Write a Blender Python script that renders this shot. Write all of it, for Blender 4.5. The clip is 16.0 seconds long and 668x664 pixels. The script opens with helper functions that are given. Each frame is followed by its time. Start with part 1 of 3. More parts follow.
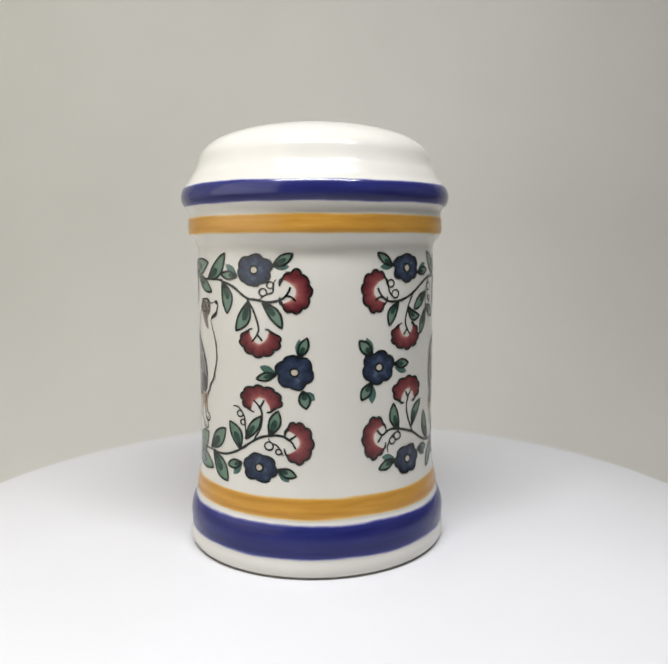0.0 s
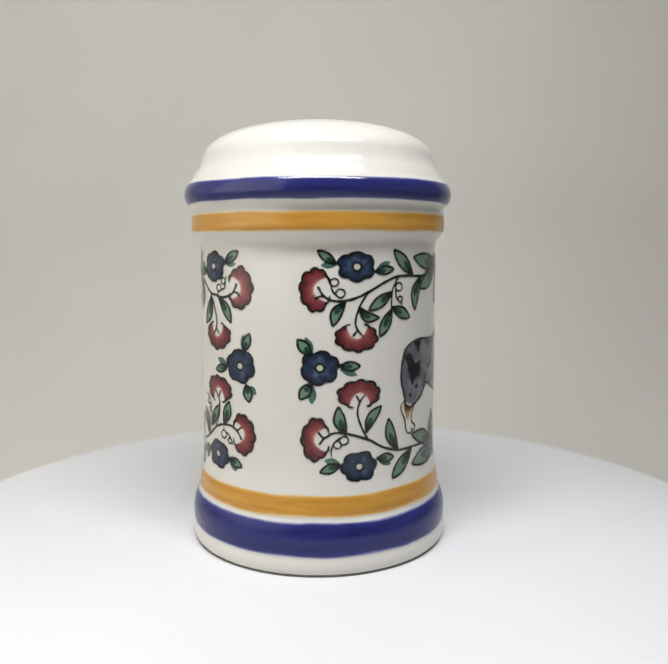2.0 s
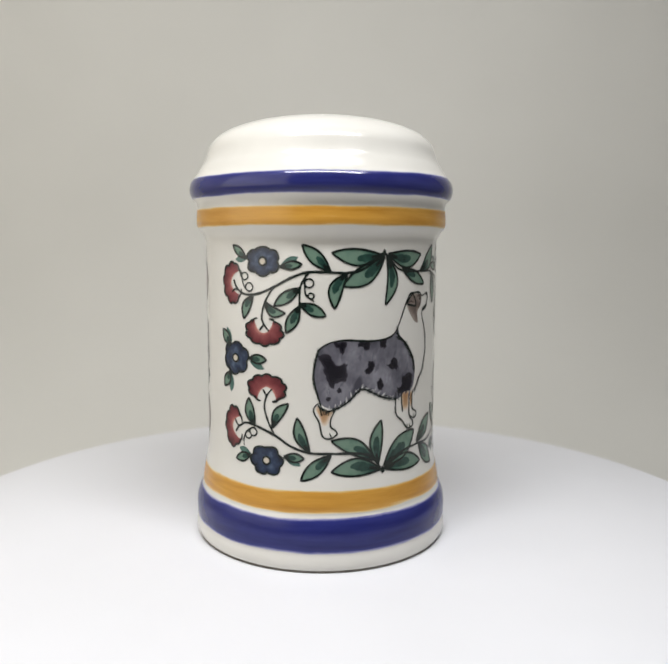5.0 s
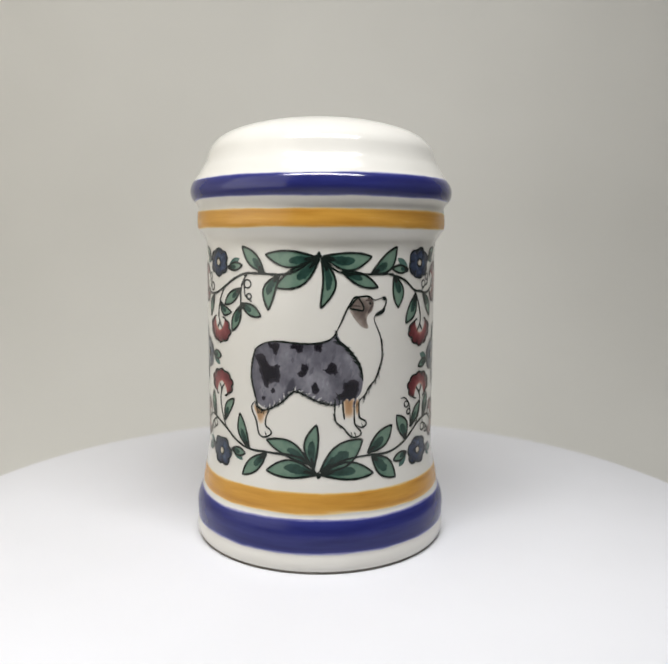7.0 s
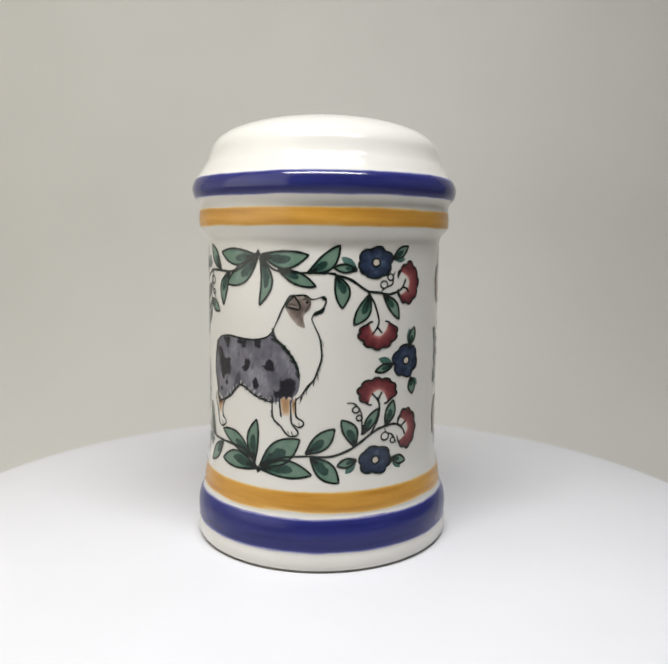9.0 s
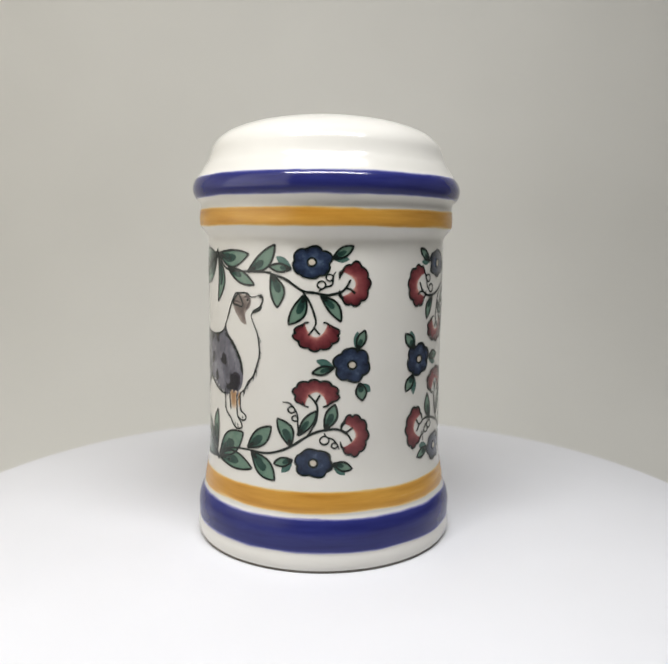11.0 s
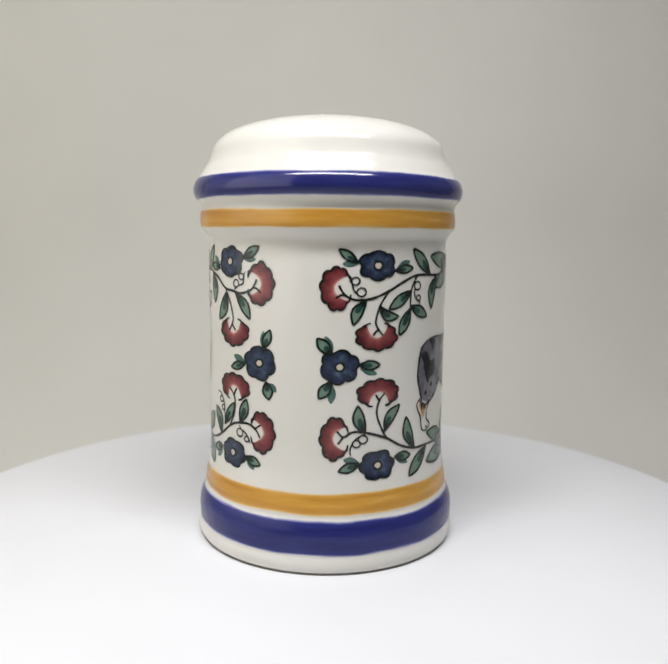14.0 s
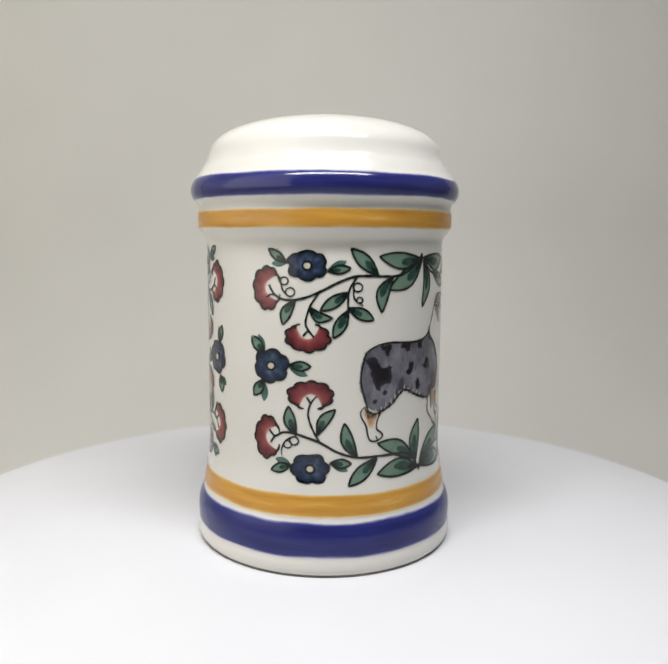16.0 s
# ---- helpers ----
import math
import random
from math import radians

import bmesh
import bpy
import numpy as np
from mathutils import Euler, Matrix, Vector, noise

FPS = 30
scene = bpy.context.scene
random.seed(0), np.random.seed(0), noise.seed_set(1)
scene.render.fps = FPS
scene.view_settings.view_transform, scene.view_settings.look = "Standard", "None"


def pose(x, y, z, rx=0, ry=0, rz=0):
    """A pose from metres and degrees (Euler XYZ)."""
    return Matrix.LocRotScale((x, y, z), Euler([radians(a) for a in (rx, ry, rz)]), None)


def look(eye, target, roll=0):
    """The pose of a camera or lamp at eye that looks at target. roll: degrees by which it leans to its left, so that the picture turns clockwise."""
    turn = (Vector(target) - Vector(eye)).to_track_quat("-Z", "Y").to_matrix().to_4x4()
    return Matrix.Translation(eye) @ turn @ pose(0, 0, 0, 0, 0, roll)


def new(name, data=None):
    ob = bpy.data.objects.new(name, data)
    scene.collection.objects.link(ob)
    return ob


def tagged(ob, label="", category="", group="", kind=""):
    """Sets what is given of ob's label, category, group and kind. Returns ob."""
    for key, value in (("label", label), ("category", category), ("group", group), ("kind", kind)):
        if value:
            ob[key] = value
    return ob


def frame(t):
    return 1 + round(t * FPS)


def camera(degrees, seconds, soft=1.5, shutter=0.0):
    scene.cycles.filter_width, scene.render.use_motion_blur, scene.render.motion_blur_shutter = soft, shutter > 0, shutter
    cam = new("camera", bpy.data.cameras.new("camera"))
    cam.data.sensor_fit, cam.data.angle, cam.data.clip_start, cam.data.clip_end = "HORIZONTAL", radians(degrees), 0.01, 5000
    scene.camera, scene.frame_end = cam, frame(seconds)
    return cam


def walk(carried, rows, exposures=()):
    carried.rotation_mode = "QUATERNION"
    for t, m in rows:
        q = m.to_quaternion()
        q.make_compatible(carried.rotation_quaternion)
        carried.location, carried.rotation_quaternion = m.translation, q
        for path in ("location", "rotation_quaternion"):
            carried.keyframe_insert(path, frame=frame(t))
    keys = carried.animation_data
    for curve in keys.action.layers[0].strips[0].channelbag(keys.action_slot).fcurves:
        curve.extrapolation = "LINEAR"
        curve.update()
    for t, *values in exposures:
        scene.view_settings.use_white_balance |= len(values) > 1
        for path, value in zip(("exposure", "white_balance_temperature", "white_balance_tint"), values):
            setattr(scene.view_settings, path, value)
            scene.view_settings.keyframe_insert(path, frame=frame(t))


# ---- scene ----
# Camera: hand-high, close to a shaker that turns on a small white turntable.
cam = camera(49.88, 16.0, soft=2.1)
cam.data.dof.use_dof = True  # a small lens close to its subject: the far rim of the platter is a little soft
cam.data.dof.focus_distance, cam.data.dof.aperture_fstop = 0.148, 21.0
EYE = Vector((0.0, -0.16461, 0.06623))
TILT = radians(7.135)
CAM = look(EYE, EYE + Vector((0, math.cos(TILT), -math.sin(TILT))), 0.364)
walk(cam, [(0.0, CAM), (16.0, CAM)])

# ---- light ----
world = bpy.data.worlds.new("world")
scene.world = world
world.use_nodes = True
world.node_tree.nodes["Background"].inputs[0].default_value = (0.9, 0.95, 1.0, 1)
world.node_tree.nodes["Background"].inputs[1].default_value = 0.03


def area_lamp(name, eye, target, wide, deep, watts, colour):
    data = bpy.data.lights.new(name, "AREA")
    data.shape, data.size, data.size_y = "RECTANGLE", wide, deep
    data.energy, data.color = watts, colour
    ob = new(name, data)
    ob.matrix_world = look(eye, target)
    return ob


# the strip of lights under the roof of the light box
area_lamp("led_strip", (0.004, -0.117, 0.292), (0.003, -0.089, 0.0), 0.222, 0.033, 0.94, (0.97, 0.98, 1.0))
# soft warm fill panel added inside the west wall to brighten the left; source unseen
area_lamp("side_fill", (-0.262, -0.04, 0.185), (-0.10, 0.15, 0.21), 0.44, 0.30, 0.44, (1.0, 0.95, 0.87))


# ---- materials ----
def nodes_of(name):
    m = bpy.data.materials.new(name)
    m.use_nodes = True
    t = m.node_tree
    return m, t, t.nodes["Principled BSDF"]


def noise_node(t, scale, detail=4.0, rough=0.55, vector=None):
    n = t.nodes.new("ShaderNodeTexNoise")
    n.inputs["Scale"].default_value, n.inputs["Detail"].default_value, n.inputs["Roughness"].default_value = scale, detail, rough
    if vector is not None:
        t.links.new(vector, n.inputs["Vector"])
    return n


def ramp_node(t, source, stops):
    r = t.nodes.new("ShaderNodeValToRGB")
    while len(r.color_ramp.elements) < len(stops):
        r.color_ramp.elements.new(0.5)
    for e, (at, col) in zip(r.color_ramp.elements, stops):
        e.position, e.color = at, (*col, 1)
    t.links.new(source, r.inputs["Fac"])
    return r


def object_coords(t):
    return t.nodes.new("ShaderNodeTexCoord").outputs["Object"]


def matt(name, low, high, scale=18.0, rough=0.85, grain=900.0, bump=0.05):
    """A matt surface with broad stains and a fine grain."""
    m, t, p = nodes_of(name)
    co = object_coords(t)
    broad = noise_node(t, scale, 3, vector=co)
    t.links.new(ramp_node(t, broad.outputs["Fac"], [(0.3, low), (0.7, high)]).outputs[0], p.inputs["Base Color"])
    fine = noise_node(t, grain, 3, vector=co)
    b = t.nodes.new("ShaderNodeBump")
    b.inputs["Strength"].default_value, b.inputs["Distance"].default_value = bump, 0.0005
    t.links.new(fine.outputs["Fac"], b.inputs["Height"])
    t.links.new(b.outputs[0], p.inputs["Normal"])
    p.inputs["Roughness"].default_value = rough
    return m


def glaze(name, stops, wobble=0.35, stretch=(300, 300, 300), rough=0.13, ior=1.5):
    """Paint under a clear pottery glaze. The wash attribute says how thick the paint lies, noise makes it uneven."""
    m, t, p = nodes_of(name)
    a = t.nodes.new("ShaderNodeAttribute")
    a.attribute_name = "wash"
    g = t.nodes.new("ShaderNodeAttribute")
    g.attribute_name = "girth"
    mp = t.nodes.new("ShaderNodeMapping")
    mp.inputs["Scale"].default_value = stretch
    t.links.new(g.outputs["Vector"], mp.inputs["Vector"])
    n = noise_node(t, 1.0, 5, 0.6, mp.outputs[0])
    mul = t.nodes.new("ShaderNodeMath")
    mul.operation = "MULTIPLY_ADD"
    mul.inputs[1].default_value, mul.inputs[2].default_value = wobble * 2, -wobble
    t.links.new(n.outputs["Fac"], mul.inputs[0])
    add = t.nodes.new("ShaderNodeMath")
    add.operation = "ADD"
    t.links.new(a.outputs["Fac"], add.inputs[0])
    t.links.new(mul.outputs[0], add.inputs[1])
    t.links.new(ramp_node(t, add.outputs[0], stops).outputs[0], p.inputs["Base Color"])
    p.inputs["Roughness"].default_value = rough
    p.inputs["IOR"].default_value = ior
    return m


def white_glaze():
    m, t, p = nodes_of("white_glaze")
    co = object_coords(t)
    n = noise_node(t, 60, 4, vector=co)
    t.links.new(ramp_node(t, n.outputs["Fac"], [(0.3, (0.66, 0.641, 0.590)), (0.7, (0.70, 0.681, 0.632))]).outputs[0], p.inputs["Base Color"])
    wave = noise_node(t, 45, 2, vector=co)
    b = t.nodes.new("ShaderNodeBump")
    b.inputs["Strength"].default_value, b.inputs["Distance"].default_value = 0.035, 0.001
    t.links.new(wave.outputs["Fac"], b.inputs["Height"])
    t.links.new(b.outputs[0], p.inputs["Normal"])
    p.inputs["Roughness"].default_value = 0.17
    p.inputs["IOR"].default_value = 1.5
    return m


WHITE = (0.66, 0.646, 0.61)
GLAZE = white_glaze()
# clay colour darkened to carry the contact shadow under the foot
FOOT = matt("shadow_dark_clay_foot", (0.10, 0.09, 0.075), (0.17, 0.155, 0.13), 200, 0.9)
BLUE_BAND = glaze("blue_band_glaze", [(0.0, WHITE), (0.14, (0.27, 0.27, 0.45)), (0.32, (0.030, 0.036, 0.180)), (0.75, (0.014, 0.016, 0.104)), (1.0, (0.006, 0.007, 0.050))], 0.36, (75, 700, 75))
FOOT_BLUE = glaze("satin_blue_band_glaze", [(0.0, WHITE), (0.14, (0.27, 0.27, 0.45)), (0.32, (0.030, 0.036, 0.180)), (0.75, (0.014, 0.016, 0.104)), (1.0, (0.006, 0.007, 0.050))], 0.36, (75, 700, 75), 0.24, 1.38)
YELLOW_BAND = glaze("yellow_band_glaze", [(0.0, WHITE), (0.22, (0.71, 0.55, 0.27)), (0.46, (0.585, 0.305, 0.052)), (0.78, (0.43, 0.198, 0.025)), (1.0, (0.31, 0.128, 0.014))], 0.42, (70, 700, 70), 0.26)
INK = glaze("dark_green_ink", [(0.0, (0.004, 0.008, 0.006)), (1.0, (0.010, 0.017, 0.014))], 0.2)
LEAF = glaze("leaf_green_glaze", [(0.0, (0.140, 0.220, 0.165)), (0.30, (0.076, 0.148, 0.108)), (0.62, (0.028, 0.073, 0.057)), (1.0, (0.005, 0.016, 0.013))], 0.38, (520, 520, 1))
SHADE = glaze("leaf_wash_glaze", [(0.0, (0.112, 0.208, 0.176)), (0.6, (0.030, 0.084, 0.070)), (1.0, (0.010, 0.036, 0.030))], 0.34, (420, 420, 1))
NAVY = glaze("navy_flower_glaze", [(0.0, (0.088, 0.125, 0.185)), (0.42, (0.025, 0.039, 0.077)), (1.0, (0.004, 0.006, 0.014))], 0.85, (620, 620, 1))
EYE_PAINT = glaze("flower_centre_glaze", [(0.0, (0.60, 0.52, 0.41)), (1.0, (0.42, 0.39, 0.34))], 0.3)
RED = glaze("red_carnation_glaze", [(0.0, (0.66, 0.48, 0.40)), (0.24, (0.47, 0.21, 0.17)), (0.48, (0.245, 0.064, 0.065)), (0.75, (0.155, 0.031, 0.035)), (1.0, (0.066, 0.011, 0.015))], 0.36, (430, 430, 1))
COAT = glaze("dog_coat_glaze", [(0.0, (0.27, 0.265, 0.295)), (0.5, (0.138, 0.134, 0.158)), (1.0, (0.055, 0.053, 0.068))], 1.05, (190, 150, 1))
SPOT = glaze("dog_spot_glaze", [(0.0, (0.125, 0.121, 0.143)), (0.30, (0.030, 0.027, 0.035)), (1.0, (0.008, 0.007, 0.011))], 0.16, (500, 400, 1))
BROWN = glaze("dog_face_glaze", [(0.0, (0.40, 0.345, 0.30)), (0.5, (0.175, 0.138, 0.118)), (1.0, (0.062, 0.046, 0.042))], 0.5, (520, 420, 1))
TAN = glaze("dog_leg_glaze", [(0.0, (0.70, 0.62, 0.52)), (0.5, (0.46, 0.29, 0.16)), (1.0, (0.28, 0.145, 0.066))], 0.25, (400, 250, 1))
DOG_WHITE = glaze("dog_white_glaze", [(0.0, (0.46, 0.45, 0.45)), (1.0, (0.58, 0.57, 0.55))], 0.3)
PLATTER = matt("white_platter", (0.735, 0.735, 0.755), (0.775, 0.775, 0.80), 14, 0.7, 700, 0.03)
BACKING = matt("grey_white_backdrop", (0.58, 0.568, 0.525), (0.63, 0.618, 0.574), 7, 0.9, 500, 0.06)
# whiter than the other walls, to throw more light on the left
BOUNCE_WALL = matt("bounce_side_wall", (0.72, 0.70, 0.66), (0.78, 0.76, 0.72), 7, 0.9, 500, 0.06)
BOX_WALL = matt("light_box_wall", (0.56, 0.54, 0.50), (0.64, 0.62, 0.58), 7, 0.9, 500, 0.06)
# dark grey only to cut the bounce on the right
DIM_SIDE = matt("light_cutting_side_wall", (0.19, 0.186, 0.178), (0.24, 0.236, 0.228), 7, 0.9, 500, 0.06)
ROOF = matt("light_box_roof", (0.40, 0.39, 0.37), (0.46, 0.45, 0.43), 7, 0.9, 500, 0.06)
# colour darkened to stand for an unlit room and cut the front fill
ROOM = matt("dim_room_stand_in", (0.075, 0.073, 0.071), (0.10, 0.098, 0.095), 7, 0.9, 500, 0.06)
TABLE = matt("table_top", (0.55, 0.54, 0.52), (0.62, 0.61, 0.59), 9, 0.8, 500, 0.06)
DARK = matt("turntable_plastic", (0.10, 0.10, 0.10), (0.14, 0.14, 0.14), 50, 0.5)


# ---- mesh helpers ----
def part(name, bm, material, parent, label=""):
    """Links a bmesh as one mesh object under a thing or a part."""
    me = bpy.data.meshes.new(name)
    bm.to_mesh(me)
    bm.free()
    me.materials.append(material)
    me.polygons.foreach_set("use_smooth", [True] * len(me.polygons))
    ob = new(name, me)
    ob.parent = parent
    return tagged(ob, label)


# ---- the light box round the turntable ----
def slab(name, x0, x1, y0, y1, z0, z1, material):
    bm = bmesh.new()
    bmesh.ops.create_cube(bm, size=1.0, matrix=Matrix.LocRotScale(((x0 + x1) / 2, (y0 + y1) / 2, (z0 + z1) / 2), None, (x1 - x0, y1 - y0, z1 - z0)))
    me = bpy.data.meshes.new(name)
    bm.to_mesh(me)
    bm.free()
    me.materials.append(material)
    return new(name, me)


FLOOR_Z = -0.024
BACK_Y, SIDE_X, FRONT_Y, ROOF_Z = 0.162, 0.27, -0.42, 0.345


def backdrop():
    """A sheet that lies on the floor and sweeps up the back wall."""
    bm = bmesh.new()
    line = [(-0.12, FLOOR_Z + 0.001)]
    rad = 0.10
    for k in range(65):
        a = math.pi / 2 * k / 64
        line.append((BACK_Y - 0.006 - rad + rad * math.sin(a), FLOOR_Z + 0.001 + rad - rad * math.cos(a)))
    line.append((BACK_Y - 0.006, ROOF_Z - 0.002))
    half = SIDE_X - 0.002
    left, right = [[bm.verts.new((x, y, z)) for y, z in line] for x in (-half, half)]
    for k in range(len(line) - 1):
        bm.faces.new((left[k], right[k], right[k + 1], left[k + 1]))
    me = bpy.data.meshes.new("backdrop")
    bm.to_mesh(me)
    bm.free()
    me.materials.append(BACKING)
    return tagged(new("backdrop", me), "plain warm grey-white paper backdrop sweeping up the wall", "backdrop", kind="structure")


T = 0.01
tagged(slab("floor", -SIDE_X - T, SIDE_X + T, FRONT_Y - T, BACK_Y + T, FLOOR_Z - T, FLOOR_Z, TABLE), "pale grey table top under the turntable", "floor", kind="structure")
tagged(slab("wall_back", -SIDE_X - T, SIDE_X + T, BACK_Y, BACK_Y + T, FLOOR_Z, ROOF_Z, BOX_WALL), "plain grey-white back wall of the light box", "wall", kind="structure")
# unseen wall, whitened as a reflector for the left side
tagged(slab("wall_west", -SIDE_X - T, -SIDE_X, FRONT_Y, BACK_Y, FLOOR_Z, ROOF_Z, BOUNCE_WALL), "unseen side wall of the light box, whitened to bounce light on the left", "wall", kind="structure")
# out of view; its dark colour keeps the right side dimmer
tagged(slab("wall_east", SIDE_X, SIDE_X + T, FRONT_Y, BACK_Y, FLOOR_Z, ROOF_Z, DIM_SIDE), "unseen side wall of the light box, coloured dark grey to dim the right", "wall", kind="structure")
# unseen wall added across the open front to hold back fill light
tagged(slab("wall_front", -SIDE_X - T, SIDE_X + T, FRONT_Y - T, FRONT_Y, FLOOR_Z, ROOF_Z, ROOM), "unseen dark wall standing in for the dim room before the open light box", "wall", kind="structure")
tagged(slab("ceiling", -SIDE_X - T, SIDE_X + T, FRONT_Y - T, BACK_Y + T, ROOF_Z, ROOF_Z + T, ROOF), "plain grey-white roof of the light box", "ceiling", kind="structure")
backdrop()


# ---- turntable ----
def lathe(line, segments=128, close=True):
    """A turned bmesh from (radius, height) pairs in mm."""
    bm = bmesh.new()
    rings = []
    for r, z in line:
        if r < 1e-6:
            rings.append([bm.verts.new((0, 0, z / 1000))])
        else:
            rings.append([bm.verts.new((r / 1000 * math.sin(2 * math.pi * k / segments), -r / 1000 * math.cos(2 * math.pi * k / segments), z / 1000)) for k in range(segments)])
    for a, b in zip(rings, rings[1:]):
        for k in range(segments):
            j = (k + 1) % segments
            if len(a) == 1 and len(b) > 1:
                bm.faces.new((a[0], b[j], b[k]))
            elif len(b) == 1 and len(a) > 1:
                bm.faces.new((a[k], a[j], b[0]))
            elif len(a) > 1:
                bm.faces.new((a[k], a[j], b[j], b[k]))
    bmesh.ops.recalc_face_normals(bm, faces=bm.faces[:])
    return bm


def build_turntable():
    platter = new("turntable_platter")
    tagged(platter, "round white turntable platter with a plain matt top", "turntable")
    top = part("disc", lathe([(0, -4), (97.2, -4), (98.4, -3.6), (99.0, -2.6), (99.0, -1.4), (98.5, -0.5), (97.4, 0), (60, 0), (20, 0), (0, 0)], 192), PLATTER, platter)
    part("hub", lathe([(0, -12), (20, -12), (20, -4.1), (0, -4.1)], 48), DARK, platter, "dark plastic hub under the platter")
    base = new("turntable_stand")
    tagged(base, "low round dark plastic turntable stand on the table", "stand")
    base.location = (DISC_X / 1000, DISC_Y / 1000, FLOOR_Z + 0.001)
    part("housing", lathe([(0, 0), (62, 0), (64, 1.5), (64, 13), (61, 15.5), (24, 15.5), (24, 9), (0, 9)], 96), DARK, base)
    return platter


DISC_X, DISC_Y = -2.7, -2.2  # the turning axis, mm
OFF_X, OFF_Y = 0.25, -0.85  # from the shaker's middle to the axis, mm

platter = build_turntable()

# ---- the shaker ----
GIRTH = 26.06  # body radius, mm
BODY = 26.14
PROFILE = [(-0.3, 28.1), (0.1, 28.85), (1, 29.2), (2.2, 29.2), (3.4, 28.95), (4.8, 29), (6.4, 29.05), (8, 28.85), (9.3, 28.4), (10.2, 28), (11, 27.65), (12.4, 27.5), (14, 27.22), (15.6, 26.92), (17.2, 26.62), (18.8, 26.36), (20.4, 26.22),
           (22.4, BODY), (25.5, BODY), (31, BODY), (41, BODY), (51, BODY), (57, BODY), (60.5, BODY), (62.6, BODY), (63.95, 26.22), (65.15, 26.42), (66.05, 26.9), (66.75, 27.45), (67.35, 27.9), (68.05, 28.15), (69.45, 28.2), (70.75, 28.1), (71.65, 28), (72.35, 28.1), (72.95, 28.45), (73.55, 29.05), (74.45, 29.5), (75.55, 29.65), (76.45, 29.47), (77.05, 29.22), (77.55, 28.88), (78.25, 28.28), (79.25, 27.65)]
DOME = [(80.06, 27.15), (81.07, 26.5), (82.18, 26.0), (83.22, 25.65), (84.26, 25.3), (85.22, 24.75), (86.15, 23.9), (87.07, 22.7), (87.9, 21.15), (88.74, 19.0), (89.57, 16.1), (90.32, 12.4), (90.82, 8.6), (91.15, 4.3)]


WIDE, DEEP = 0.9704, 0.9911  # the body was pressed slightly oval while the clay was soft


def ease(a, b, z):
    u = min(1.0, max(0.0, (z - a) / (b - a)))
    return u * u * (3 - 2 * u)


def depth(z):
    """How far the wall at a height bulges to the sides of the pictures; foot and lip are rounder."""
    return DEEP + 0.012 * ease(10, 24, z) * (1 - ease(60, 67, z))


def oval(bm):
    for v in bm.verts:
        v.co.x *= WIDE
        v.co.y *= depth(v.co.z * 1000)
    return bm


def radius(z):
    for (z0, r0), (z1, r1) in zip(PROFILE, PROFILE[1:]):
        if z0 <= z <= z1:
            return r0 + (r1 - r0) * (z - z0) / (z1 - z0)
    return PROFILE[0][1] if z < 0 else PROFILE[-1][1]


def fine(line):
    """The profile with rounded corners: a smooth curve through its points."""
    out = []
    n = len(line)
    for i in range(n - 1):
        p0, p1, p2, p3 = line[max(i - 1, 0)], line[i], line[i + 1], line[min(i + 2, n - 1)]
        steps = 3
        for k in range(steps):
            u = k / steps
            out.append(tuple(0.5 * (2 * b + (c - a) * u + (2 * a - 5 * b + 4 * c - d) * u * u + (3 * b - a - 3 * c + d) * u ** 3) for a, b, c, d in zip(p0, p1, p2, p3)))
    out.append(line[-1])
    return out


PROFILE = fine(PROFILE)
DOME = fine([PROFILE[-1]] + DOME)[1:]


LAID = [(1.0, 1.0, 0.0)]  # how the transfer being laid is stretched round and up the wall, and its shift up


